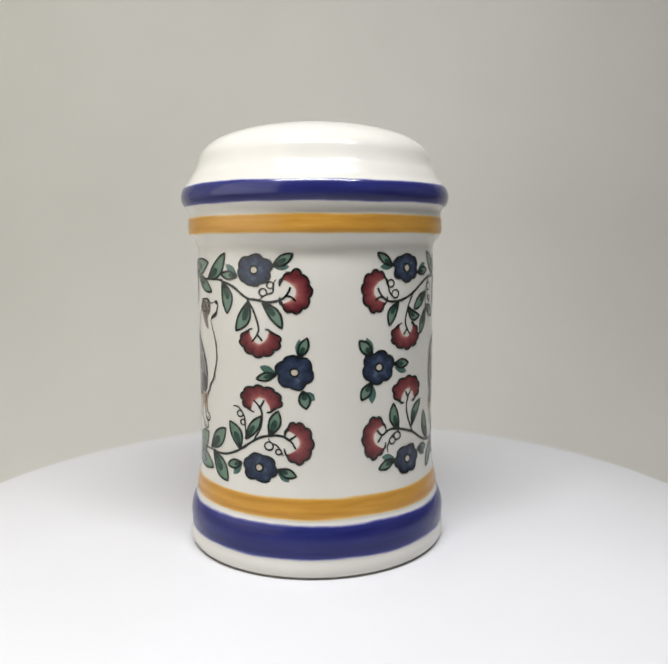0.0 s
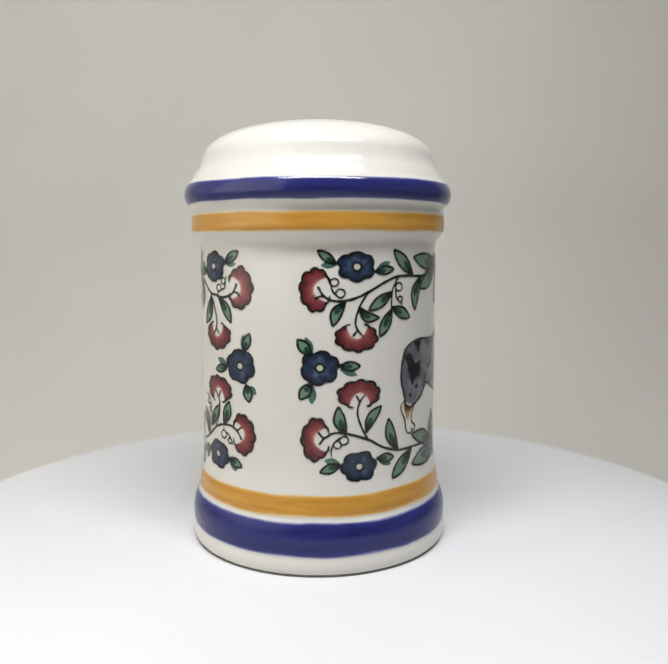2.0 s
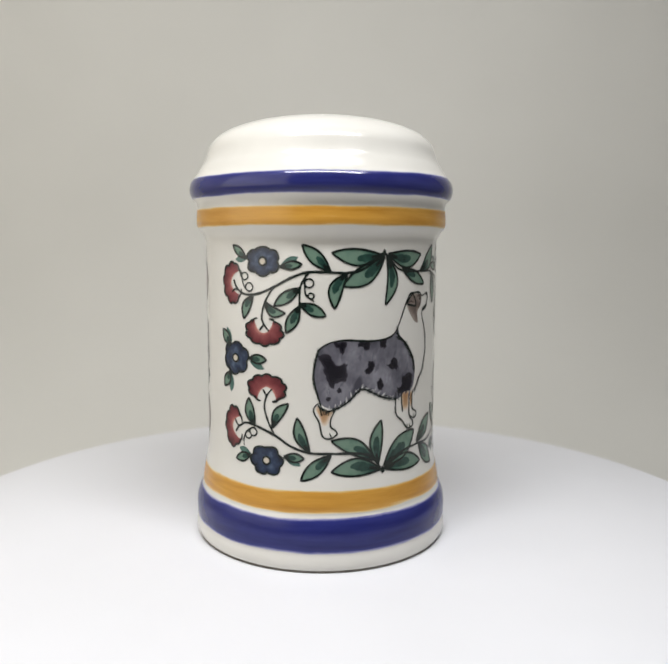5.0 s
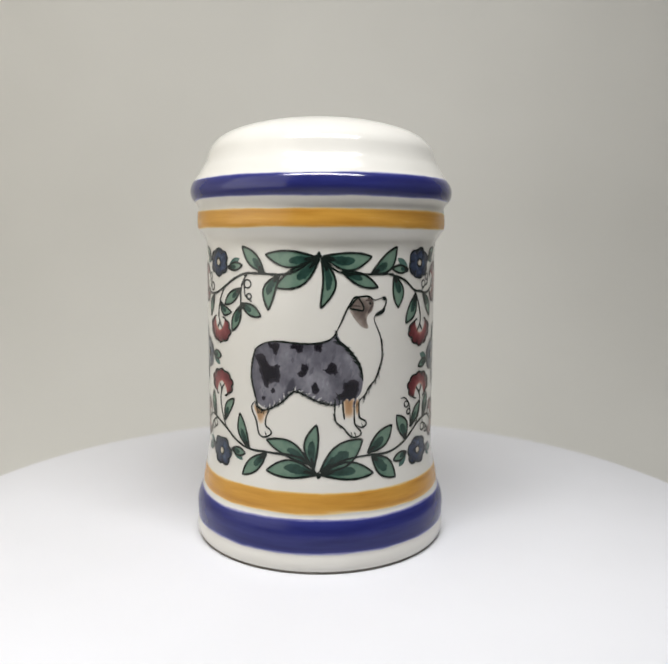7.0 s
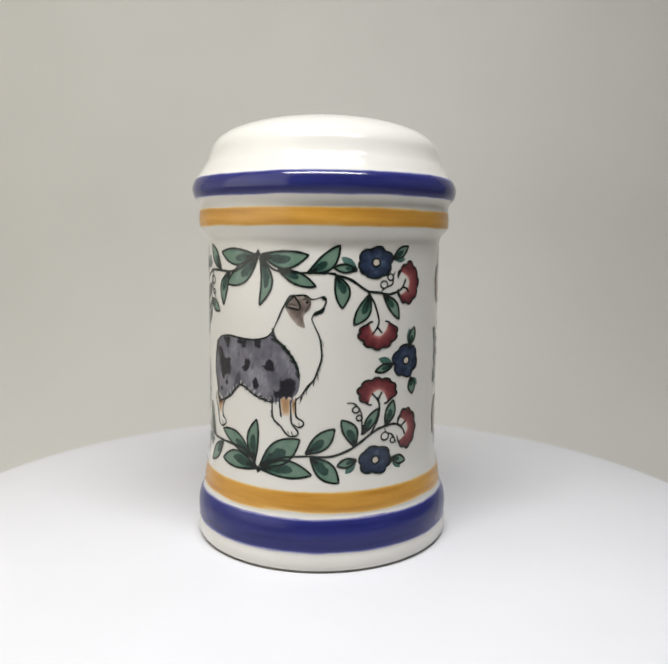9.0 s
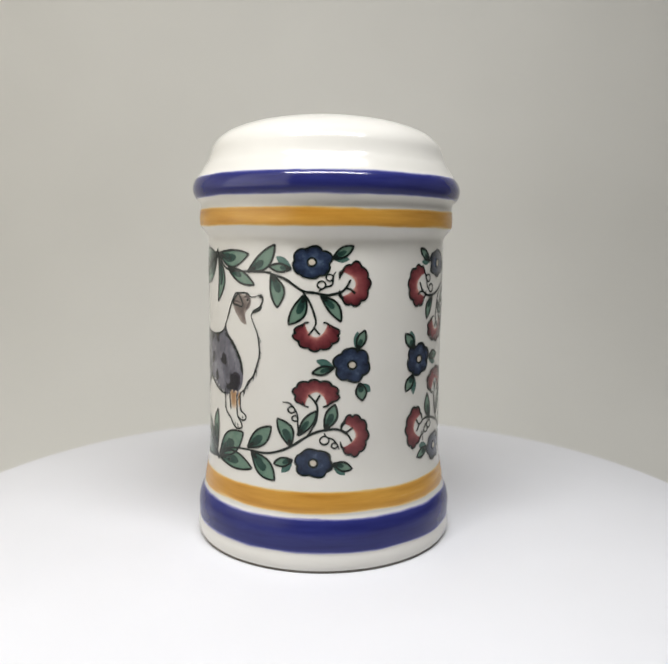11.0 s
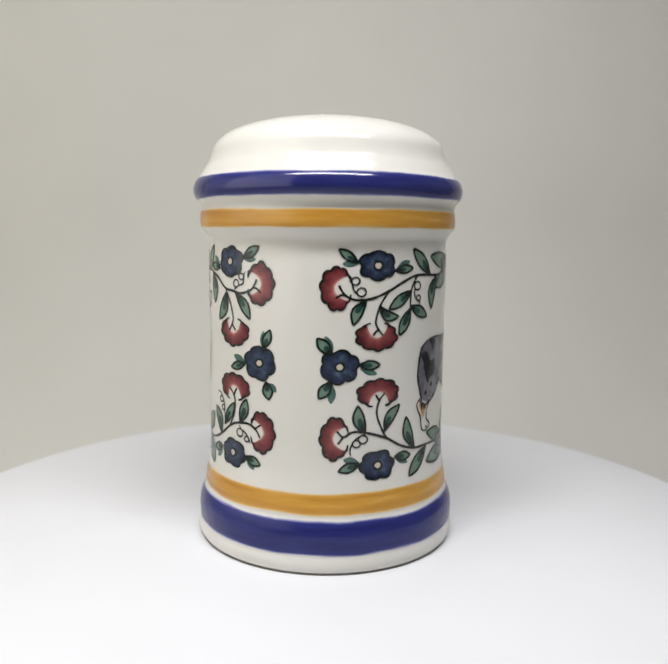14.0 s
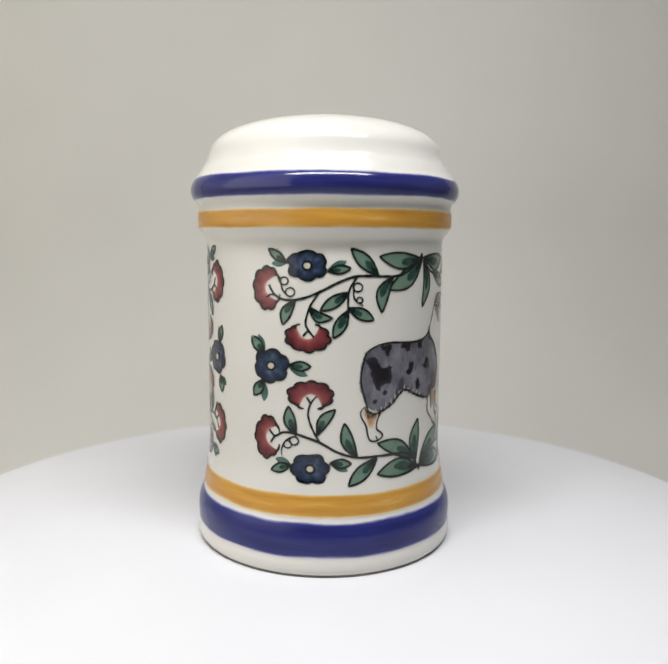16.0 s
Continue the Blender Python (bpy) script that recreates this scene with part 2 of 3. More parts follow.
class Paint:
    """A thin painted figure that lies on the shaker's wall. Coordinates: mm round the girth, mm up."""

    def __init__(self, rings=False):
        self.verts, self.faces, self.mats, self.wash, self.girth = [], [], [], [], []
        self.slots = []
        self.spread, self.tall, self.shift = (1.0, 1.0, 0.0) if rings else LAID[-1]
        self.rings = rings

    def slot(self, material):
        if material not in self.slots:
            self.slots.append(material)
        return self.slots.index(material)

    def point(self, s, z, lift, wash):
        s, z = s * self.spread, 41 + (z - 41) * self.tall + self.shift
        r, a = (radius(z) + lift) / 1000, s / GIRTH
        self.verts.append((WIDE * r * math.sin(a), -depth(z) * r * math.cos(a), z / 1000))
        self.wash.append(wash)
        self.girth.append((r * math.sin(a), z / 1000, r * math.cos(a)) if self.rings else (s / 1000, z / 1000, 0.0))
        return len(self.verts) - 1

    def grid(self, rows, material):
        """Rows of point indices, joined into quads."""
        k = self.slot(material)
        for a, b in zip(rows, rows[1:]):
            for i in range(len(a) - 1):
                self.faces.append((a[i], a[i + 1], b[i + 1], b[i]))
                self.mats.append(k)

    def ribbon(self, pts, width, material=None, lift=0.10, ends=(0.5, 0.5), wash=0.5):
        n = len(pts)
        rows = []
        for i, (s, z) in enumerate(pts):
            (s0, z0), (s1, z1) = pts[max(i - 1, 0)], pts[min(i + 1, n - 1)]
            d = math.hypot(s1 - s0, z1 - z0) or 1.0
            u = i / (n - 1)
            taper = min(1.0, ends[0] + (1 - ends[0]) * u * 5, ends[1] + (1 - ends[1]) * (1 - u) * 5)
            w = width * taper * (0.9 + 0.25 * noise.noise((s * 0.9, z * 0.9, 3.1))) / 2
            nx, nz = -(z1 - z0) / d * w, (s1 - s0) / d * w
            rows.append([self.point(s + nx, z + nz, lift, wash), self.point(s - nx, z - nz, lift, wash)])
        self.grid(rows, material or INK)

    def fill(self, edge, centre, material, lift=0.05, rim=0.8, heart=0.3, rings=9, fall=2):
        """A closed outline filled from its centre."""
        rows = []
        for k in range(rings + 1):
            u = k / rings
            rows.append([self.point(centre[0] + (s - centre[0]) * u, centre[1] + (z - centre[1]) * u, lift, heart + (rim - heart) * u ** fall) for s, z in edge + edge[:1]])
        self.grid(rows, material)

    def done(self, name, parent, label=""):
        me = bpy.data.meshes.new(name)
        me.from_pydata(self.verts, [], self.faces)
        for m in self.slots:
            me.materials.append(m)
        me.polygons.foreach_set("material_index", self.mats)
        me.polygons.foreach_set("use_smooth", [True] * len(self.faces))
        me.attributes.new("wash", "FLOAT", "POINT").data.foreach_set("value", self.wash)
        me.attributes.new("girth", "FLOAT_VECTOR", "POINT").data.foreach_set("vector", [c for g in self.girth for c in g])
        bm = bmesh.new()
        bm.from_mesh(me)
        bm.normal_update()
        for f in bm.faces:
            c = f.calc_center_median()
            if f.normal.x * c.x + f.normal.y * c.y < 0:
                f.normal_flip()
        bm.to_mesh(me)
        bm.free()
        ob = new(name, me)
        ob.parent = parent
        return tagged(ob, label)


def curve(ctrl, step=0.3, closed=False):
    """A smooth line through a few control points."""
    n = len(ctrl)
    out = []
    for i in range(n if closed else n - 1):
        if closed:
            p0, p1, p2, p3 = ctrl[i - 1], ctrl[i], ctrl[(i + 1) % n], ctrl[(i + 2) % n]
        else:
            p0, p1, p2, p3 = ctrl[max(i - 1, 0)], ctrl[i], ctrl[i + 1], ctrl[min(i + 2, n - 1)]
        k = max(2, int(math.hypot(p2[0] - p1[0], p2[1] - p1[1]) / step))
        for j in range(k):
            u = j / k
            out.append(tuple(0.5 * (2 * b + (c - a) * u + (2 * a - 5 * b + 4 * c - d) * u * u + (3 * b - a - 3 * c + d) * u ** 3) for a, b, c, d in zip(p0, p1, p2, p3)))
    out.append(ctrl[0] if closed else ctrl[-1])
    return out


def circle(s, z, r, squash=1.0, turn=0.0, n=28):
    return [(s + r * math.cos(turn + 2 * math.pi * k / n), z + r * squash * math.sin(turn + 2 * math.pi * k / n)) for k in range(n + 1)]


LINE = 0.42  # width of the drawn outlines, mm


def leaf(parent, s0, z0, s1, z1, wide, bend=0.0, drawn=True):
    """A pointed leaf from its stalk (s0, z0) to its tip (s1, z1)."""
    p = Paint()
    ds, dz = s1 - s0, z1 - z0
    long = math.hypot(ds, dz)
    ts, tz = ds / long, dz / long
    ns, nz = -tz, ts
    n = max(12, int(long / 0.35))

    def at(u, v):
        half = wide * 0.47 * max(0.0, math.sin(math.pi * u ** 1.1)) ** 0.85
        mid = -bend * long * math.sin(math.pi * u)
        d = mid + half * v
        return s0 + ts * long * u + ns * d, z0 + tz * long * u + nz * d

    cols = [-1, -0.85, -0.6, -0.3, 0, 0.3, 0.6, 0.85, 1]
    rows = []
    for i in range(n + 1):
        u = i / n
        base = 0.92 - 1.05 * min(1.0, u / 0.55) if drawn else 0.5 - 0.25 * u
        rows.append([p.point(*at(u, v), 0.04 if drawn else 0.025, max(0.0, base) + 0.28 * abs(v) ** 3) for v in cols])
    p.grid(rows, LEAF if drawn else SHADE)
    if drawn:
        side = 0.16 * math.sin(7.3 * s0 + 3.1 * z0)
        reach = 0.56 + 0.07 * math.sin(5.1 * s1 + 1.7 * z1)
        inner = []
        for i in range(n + 1):
            u = 0.03 + reach * i / n
            w = 0.60 * max(0.0, math.sin(math.pi * (0.15 + 0.85 * (i / n) ** 1.5))) ** 0.5
            shake = 0.11 * noise.noise((i * 0.45, s0 * 1.3, z0 * 1.1))
            inner.append([p.point(*at(u, (w + shake) * v + (side + shake * 0.6) * (i / n)), 0.065, (0.52 if abs(v) == 1 else 0.94) - 0.22 * i / n) for v in (-1, -0.86, -0.5, 0, 0.5, 0.86, 1)])
        p.grid(inner, LEAF)
        nib = [at(0.02 + 0.24 * i / 8, 0) for i in range(9)]
        p.ribbon(nib, LINE * 1.9, lift=0.09, ends=(1, 0.1))
        edge = [at(i / n, 1) for i in range(n + 1)] + [at(i / n, -1) for i in range(n, -1, -1)]
        p.ribbon(edge, LINE * 1.08, lift=0.10, ends=(1, 1))
        return p.done("leaf", parent)
    return p.done("leaf_wash", parent, "unoutlined dark green leaf wash")


def blue_flower(parent, s, z, wide, high, seed):
    p = Paint()
    rnd = random.Random(seed)
    n = 72
    off = rnd.random() * 6
    edge = []
    for k in range(n):
        a = 2 * math.pi * k / n
        r = 0.83 + 0.16 * abs(math.sin(3 * a + off)) ** 0.7 + 0.08 * noise.noise((math.cos(a) * 2, math.sin(a) * 2, seed))
        c, d = math.cos(a), math.sin(a)
        sq = (abs(c) ** 2.25 + abs(d) ** 2.25) ** (-1 / 2.25)
        edge.append((s + wide / 2 * r * c * sq, z + high / 2 * r * d * sq))
    p.fill(edge, (s, z), NAVY, 0.05, 0.85, 0.3)
    p.ribbon(edge + edge[:1], LINE * 0.9, lift=0.10, ends=(1, 1))
    flower = p.done("blue_flower", parent, "navy blue painted flower with a pale centre")
    q = Paint()
    q.fill(circle(s, z, 0.78, 0.95)[:-1], (s, z), EYE_PAINT, 0.10, 0.7, 0.3, 4)
    q.ribbon(circle(s, z, 0.84, 0.95), 0.42, lift=0.13, ends=(1, 1))
    q.done("flower_centre", parent, "pale grey flower centre ringed in black")
    return flower


def carnation(parent, s, z, wide, high, facing, seed):
    """A scalloped fan of red petals, open towards one side: n, e, s or w."""
    turn = {"n": 0.0, "e": -math.pi / 2, "s": math.pi, "w": math.pi / 2}[facing]
    across, deep = (wide, high) if facing in "ns" else (high, wide)
    c, d = math.cos(turn), math.sin(turn)

    def place(a, b):  # a across the fan, b towards its opening
        return s + a * c - b * d, z + a * d + b * c

    p = Paint()
    n = 96
    throat = 0.23 if facing in "ns" else 0.27

    def petal(u, v):
        """A point of the fan: u from one tip round the back to the other, v from the throat to the rim."""
        full = 5.0 * math.sin(math.pi * v) * (2 * u - 1) ** 5
        lobes = abs(math.sin(math.pi * 7 * u + 0.5 * math.sin(seed * 2.3))) ** 0.6
        bump = 0.84 + 0.16 * lobes + 0.09 * noise.noise((u * 6, seed, 0))
        ao = math.radians(-90 + (133 if facing in "ns" else 140) * (2 * u - 1) + 4.2 * full)
        ai = math.radians(-200 + 220 * u + 8 * full)
        outer = (across / 2 * bump * math.cos(ao) * (abs(math.cos(ao)) ** 0.1), deep * (0.03 + 0.54 * bump * math.sin(ao)))
        inner = (across * throat * math.cos(ai), deep * (0.33 + 0.25 * math.sin(ai) + 0.10 * math.cos(2 * ai)))
        return place(inner[0] + (outer[0] - inner[0]) * v, inner[1] + (outer[1] - inner[1]) * v)

    rows = []
    for j in range(9):
        v = j / 8
        rows.append([p.point(*petal(k / n, v), 0.05, 0.12 + 0.84 * v ** 0.55 + 0.75 * abs(2 * k / n - 1) ** 2.6 * (1 - v)) for k in range(n + 1)])
    p.grid(rows, RED)
    tips = [0.22 + 0.78 * k / 8 for k in range(9)]
    for u, inward in ((0.0, 0.05), (1.0, -0.05)):
        p.ribbon([petal(u + inward * q, 0.22 - 0.05 * q + 0.02 * q * q) for q in range(4)], LINE * 0.9, lift=0.10, ends=(1, 0.5))
    p.ribbon([petal(0, v) for v in tips] + [petal(k / n, 1) for k in range(1, n)] + [petal(1, v) for v in tips[::-1]], LINE, lift=0.10, ends=(0.7, 0.7))
    for k in range(1, 6):  # folds between the petals
        u = k / 6 + 0.02 * math.sin(seed + k)
        p.ribbon([petal(u, 1 - 0.09 * q) for q in range(4)], 0.3, RED, 0.07, (1.0, 0.2), 1.0)
    return p.done("carnation", parent, "red carnation shading to pale pink at its stalk")


def stem(p, width, *ctrl):
    p.ribbon(curve(ctrl), width, lift=0.085, ends=(0.8, 0.8))


def tendril(parent, loops, tail):
    """A pen line that coils: each loop touches the line where it passes nearest."""
    p = Paint()
    line = curve(tail)
    for s, z, r in loops:
        a, b = min(line, key=lambda q: math.hypot(q[0] - s, q[1] - z))
        far = math.hypot(s - a, z - b) or 1.0
        s, z = a + (s - a) / far * r * 0.92, b + (z - b) / far * r * 0.92
        p.ribbon(circle(s, z, r, 0.92, 0.6), 0.37, lift=0.09, ends=(0.9, 0.9))
    p.ribbon(line, 0.37, lift=0.09)
    return p.done("tendril", parent, "thin black curling tendril")


def build_wreath(shaker):
    p = Paint()
    # upper half, leftwards and rightwards of the crowning pair of leaves
    stem(p, 0.58, (-32.8, 56.9), (-31.8, 55.2), (-29.8, 54.1), (-26.4, 54.3), (-22.8, 55.7), (-19.5, 57.4), (-16.2, 58.6), (-12.6, 58.7), (-7.8, 58.6), (-4.2, 59.6), (0, 62.8))
    stem(p, 0.46, (-33.4, 54.4), (-32.5, 55), (-31.6, 54.9))
    stem(p, 0.46, (-22.8, 55.7), (-24.6, 53), (-25.5, 49.9), (-25, 48.3), (-23.9, 47))
    stem(p, 0.46, (-25, 48.3), (-26, 47.1))
    stem(p, 0.46, (-15.6, 58.7), (-17.2, 56.1), (-17.5, 52.6))
    stem(p, 0.46, (-17.5, 52.6), (-17.4, 51.7))
    stem(p, 0.46, (-0.1, 62.7), (1.6, 60.8), (4.3, 59), (10.6, 58.7), (15.9, 58.7))
    stem(p, 0.58, (14.7, 58.7), (18.7, 57.5), (22.2, 55.3), (24.6, 54.9), (27.3, 54.5), (29.9, 55.2), (31.1, 56.5), (31.5, 57.5))
    stem(p, 0.46, (30.5, 55.8), (31.6, 55.6), (32.5, 54.8))
    stem(p, 0.46, (22.2, 55.3), (23.8, 52.9), (24.9, 49.6), (24.6, 48.1), (23.5, 46.6))
    stem(p, 0.46, (24.6, 48.1), (25.7, 46.8))
    stem(p, 0.58, (11.5, 22.3), (15.5, 22.4), (19.6, 23.9), (23.2, 26.3), (25.7, 27.5), (29.2, 27.9), (31.3, 26.8), (32.2, 25.3))
    stem(p, 0.46, (31.1, 27.2), (32.4, 28.1))
    stem(p, 0.46, (23.4, 26.5), (25, 29.2), (25.4, 31.7), (25, 33.3), (23.6, 34.8))
    stem(p, 0.46, (25, 33.3), (25.9, 34.9))
    stem(p, 0.46, (-0.1, 18.2), (1.4, 20), (5.8, 21.9), (11.6, 22.4))
    stem(p, 0.58, (-32.9, 28.1), (-31.7, 26.9), (-29.9, 27.8), (-27.3, 27.6), (-22.8, 26.1), (-19.3, 24.1), (-15.4, 22.9), (-10.7, 22.8), (-4.8, 22.5), (-2, 20.9), (0, 18.2))
    stem(p, 0.46, (-31.7, 26.9), (-32.7, 25.5))
    stem(p, 0.46, (-22.8, 26.2), (-24.1, 28.6), (-25, 31.5), (-24.5, 33.9), (-23.3, 35.4))
    stem(p, 0.46, (-24.5, 33.9), (-25.3, 35.2))
    for s, z in ((-0.1, 62.3), (-0.05, 18.7)):  # where the leaves meet
        p.fill(blob(s, z, 0.5, 0.7, s), (s, z), INK, 0.11)
    wreath = p.done("wreath", shaker, "painted wreath of green leaves, blue flowers and red carnations")
    # upper leaves on one side
    for row in ((-29.2, 61.2, -32.8, 63.8, 1.7, 0), (-21.4, 59.7, -17, 60.2, 1.7, 0), (-27.5, 53.9, -30, 49.2, 2.2, 0.1), (-24.8, 52.8, -20.4, 50.6, 2, 0.2), (-17.3, 55.6, -22.7, 52.1, 2.3, 0), (-17.4, 52.6, -12.3, 50.2, 2.3, 0), (-17.4, 52.1, -20.2, 46.8, 2.4, 0), (-11.4, 58.8, -16.8, 63.9, 2.7, 0), (-8, 58.6, -10.6, 51.6, 2.8, 0.15), (-0.3, 61.9, -11.1, 62.4, 3.4, -0.055), (-0.1, 61.7, -8.9, 56, 3.8, -0.06)):
        leaf(wreath, *row)
    # upper leaves on the other
    for row in ((0.3, 61.9, 0.2, 52.2, 2.7, -0.17), (0.6, 62.2, 10.5, 62.1, 3.6, 0.1), (4.3, 59.3, 12, 56.1, 2.5, 0), (10.4, 58.7, 16.6, 64, 3.2, 0.1), (15.9, 58.4, 17.2, 51.9, 3.1, -0.1), (20.1, 59.4, 15.5, 59.8, 1.7, 0), (28, 61.5, 32, 63.9, 2, 0), (22.8, 54.7, 19.6, 48.6, 2.9, -0.08), (25.8, 54.4, 29.8, 49.4, 2.3, -0.08)):
        leaf(wreath, *row)
    # lower leaves
    for row in ((20.1, 24.1, 17.3, 29.7, 3, 0.09), (21.5, 26.5, 25.2, 31.6, 2.1, 0), (26.9, 27.8, 28.8, 32.9, 2.5, 0.03), (10.1, 22.8, 15.9, 27.9, 3.4, 0.03), (11.1, 22.2, 16.7, 17, 3.8, 0), (20.5, 21.4, 16.5, 20.4, 1.9, 0), (28.5, 20.9, 32.3, 19.7, 1.9, 0), (0.2, 18.9, 11.3, 18.6, 3.7, -0.07), (0.2, 19.5, 8.9, 25.7, 4.9, 0), (-1.1, 20, -0.6, 29, 3, -0.09)):
        leaf(wreath, *row)
    # lower leaves on the other side
    for row in ((-0.4, 18.9, -11.1, 19.1, 3.8, 0.08), (-1.9, 20.9, -11.1, 25.4, 3.3, 0.08), (-27.3, 27.4, -28.9, 33.1, 2.4, -0.09), (-23.2, 27.5, -19.8, 32.7, 2.2, -0.1), (-28.4, 21.3, -32.5, 19.9, 1.9, 0), (-20.8, 21.9, -16.6, 21.7, 1.9, 0), (-15.4, 22.9, -18, 29.9, 2.5, -0.09), (-11.2, 22.5, -17.1, 17.3, 2.9, 0)):
        leaf(wreath, *row)
    # leaves of the middle flowers
    for row in ((33.1, 43.65, 34.6, 47.55, 1.9, 0), (28.6, 40.25, 24.3, 39.15, 1.7, 0), (33.7, 37.15, 34.3, 33.55, 2.3, 0), (-34.1, 43.35, -36.8, 46.55, 2.2, 0), (-28.8, 41.25, -24.5, 41.15, 1.9, 0), (-34.2, 37.95, -36.4, 34.65, 2.2, 0)):
        leaf(wreath, *row)
    for row in ((-29, 61.1, -32.3, 61, 1.4), (-21.2, 60.1, -17.7, 61.6, 1.5), (20.1, 59.7, 16.9, 61.8, 1.7), (28.1, 61.4, 31.4, 61.4, 1.4), (20.4, 21.1, 18.1, 18.7, 1.7), (28.5, 20.7, 30.9, 18.5, 1.6), (-28.4, 21.5, -31.7, 22.3, 1.7), (-20.7, 21.8, -17.2, 20.2, 1.5), (32.9, 43.6, 33.1, 47.4, 1.5), (28.5, 40.5, 25, 41.7, 1.7), (34, 36.9, 36, 35.2, 1.7), (-33.9, 43.3, -35.3, 47.1, 1.8), (-28.6, 40.6, -25, 39.3, 1.5), (-33.9, 37.6, -34.1, 33.6, 1.8)):
        leaf(wreath, *row, drawn=False)
    for k, row in enumerate(((-25.2, 60.7, 7.8, 5.8), (24.1, 60.8, 7.7, 6.3), (24.6, 21, 7.8, 5.9), (-24.6, 20.7, 7.7, 6), (-32.5, 40.95, 7.5, 7), (32.1, 40.75, 7.4, 6.9))):
        blue_flower(wreath, *row, k + 1.3)
    for k, row in enumerate(((-33.5, 56.3, 5.7, 8.7, 'e'), (-25.1, 46.7, 9.2, 5.5, 'n'), (32.4, 56.6, 6.2, 8.6, 'w'), (25, 46.4, 9.2, 5.6, 'n'), (25.1, 35.2, 9.2, 5.6, 's'), (32.8, 26.6, 5.6, 8.8, 'w'), (-24.5, 35.6, 9.3, 5.7, 's'), (-33.5, 26.5, 5.4, 8.8, 'e'))):
        carnation(wreath, *row, k + 0.7)
    tendril(wreath, [(-29.5, 57.7, 0.8), (-28, 56.2, 0.9)], [(-30.5, 58.5), (-30, 56), (-28.6, 54.6)])
    tendril(wreath, [(-15, 56.6, 0.9), (-14.9, 54.6, 0.6)], [(-16.3, 58.3), (-16.4, 56.5), (-16.2, 54.3), (-14.5, 53)])
    tendril(wreath, [(25.8, 56.7, 0.8), (27.3, 57.9, 0.7)], [(25.3, 55.1), (26.7, 56), (28, 56.5), (28.2, 58.1), (28.7, 59)])
    tendril(wreath, [(26.6, 25.4, 0.9), (28.6, 24.5, 0.6)], [(26.7, 27.2), (27.3, 26.3), (28.4, 25.9), (29.3, 24.8), (29.7, 23.8)])
    tendril(wreath, [(20.7, 30, 0.6), (20.1, 31.6, 0.7)], [(21.6, 26.8), (21.5, 29.2), (21.3, 31.1), (19.9, 32.9), (18.4, 33.1)])
    tendril(wreath, [(-28.9, 25.3, 0.8), (-27.5, 25.5, 0.9)], [(-27.3, 27.3), (-29.3, 26.3), (-30.3, 24.4), (-30.2, 23)])
    return wreath


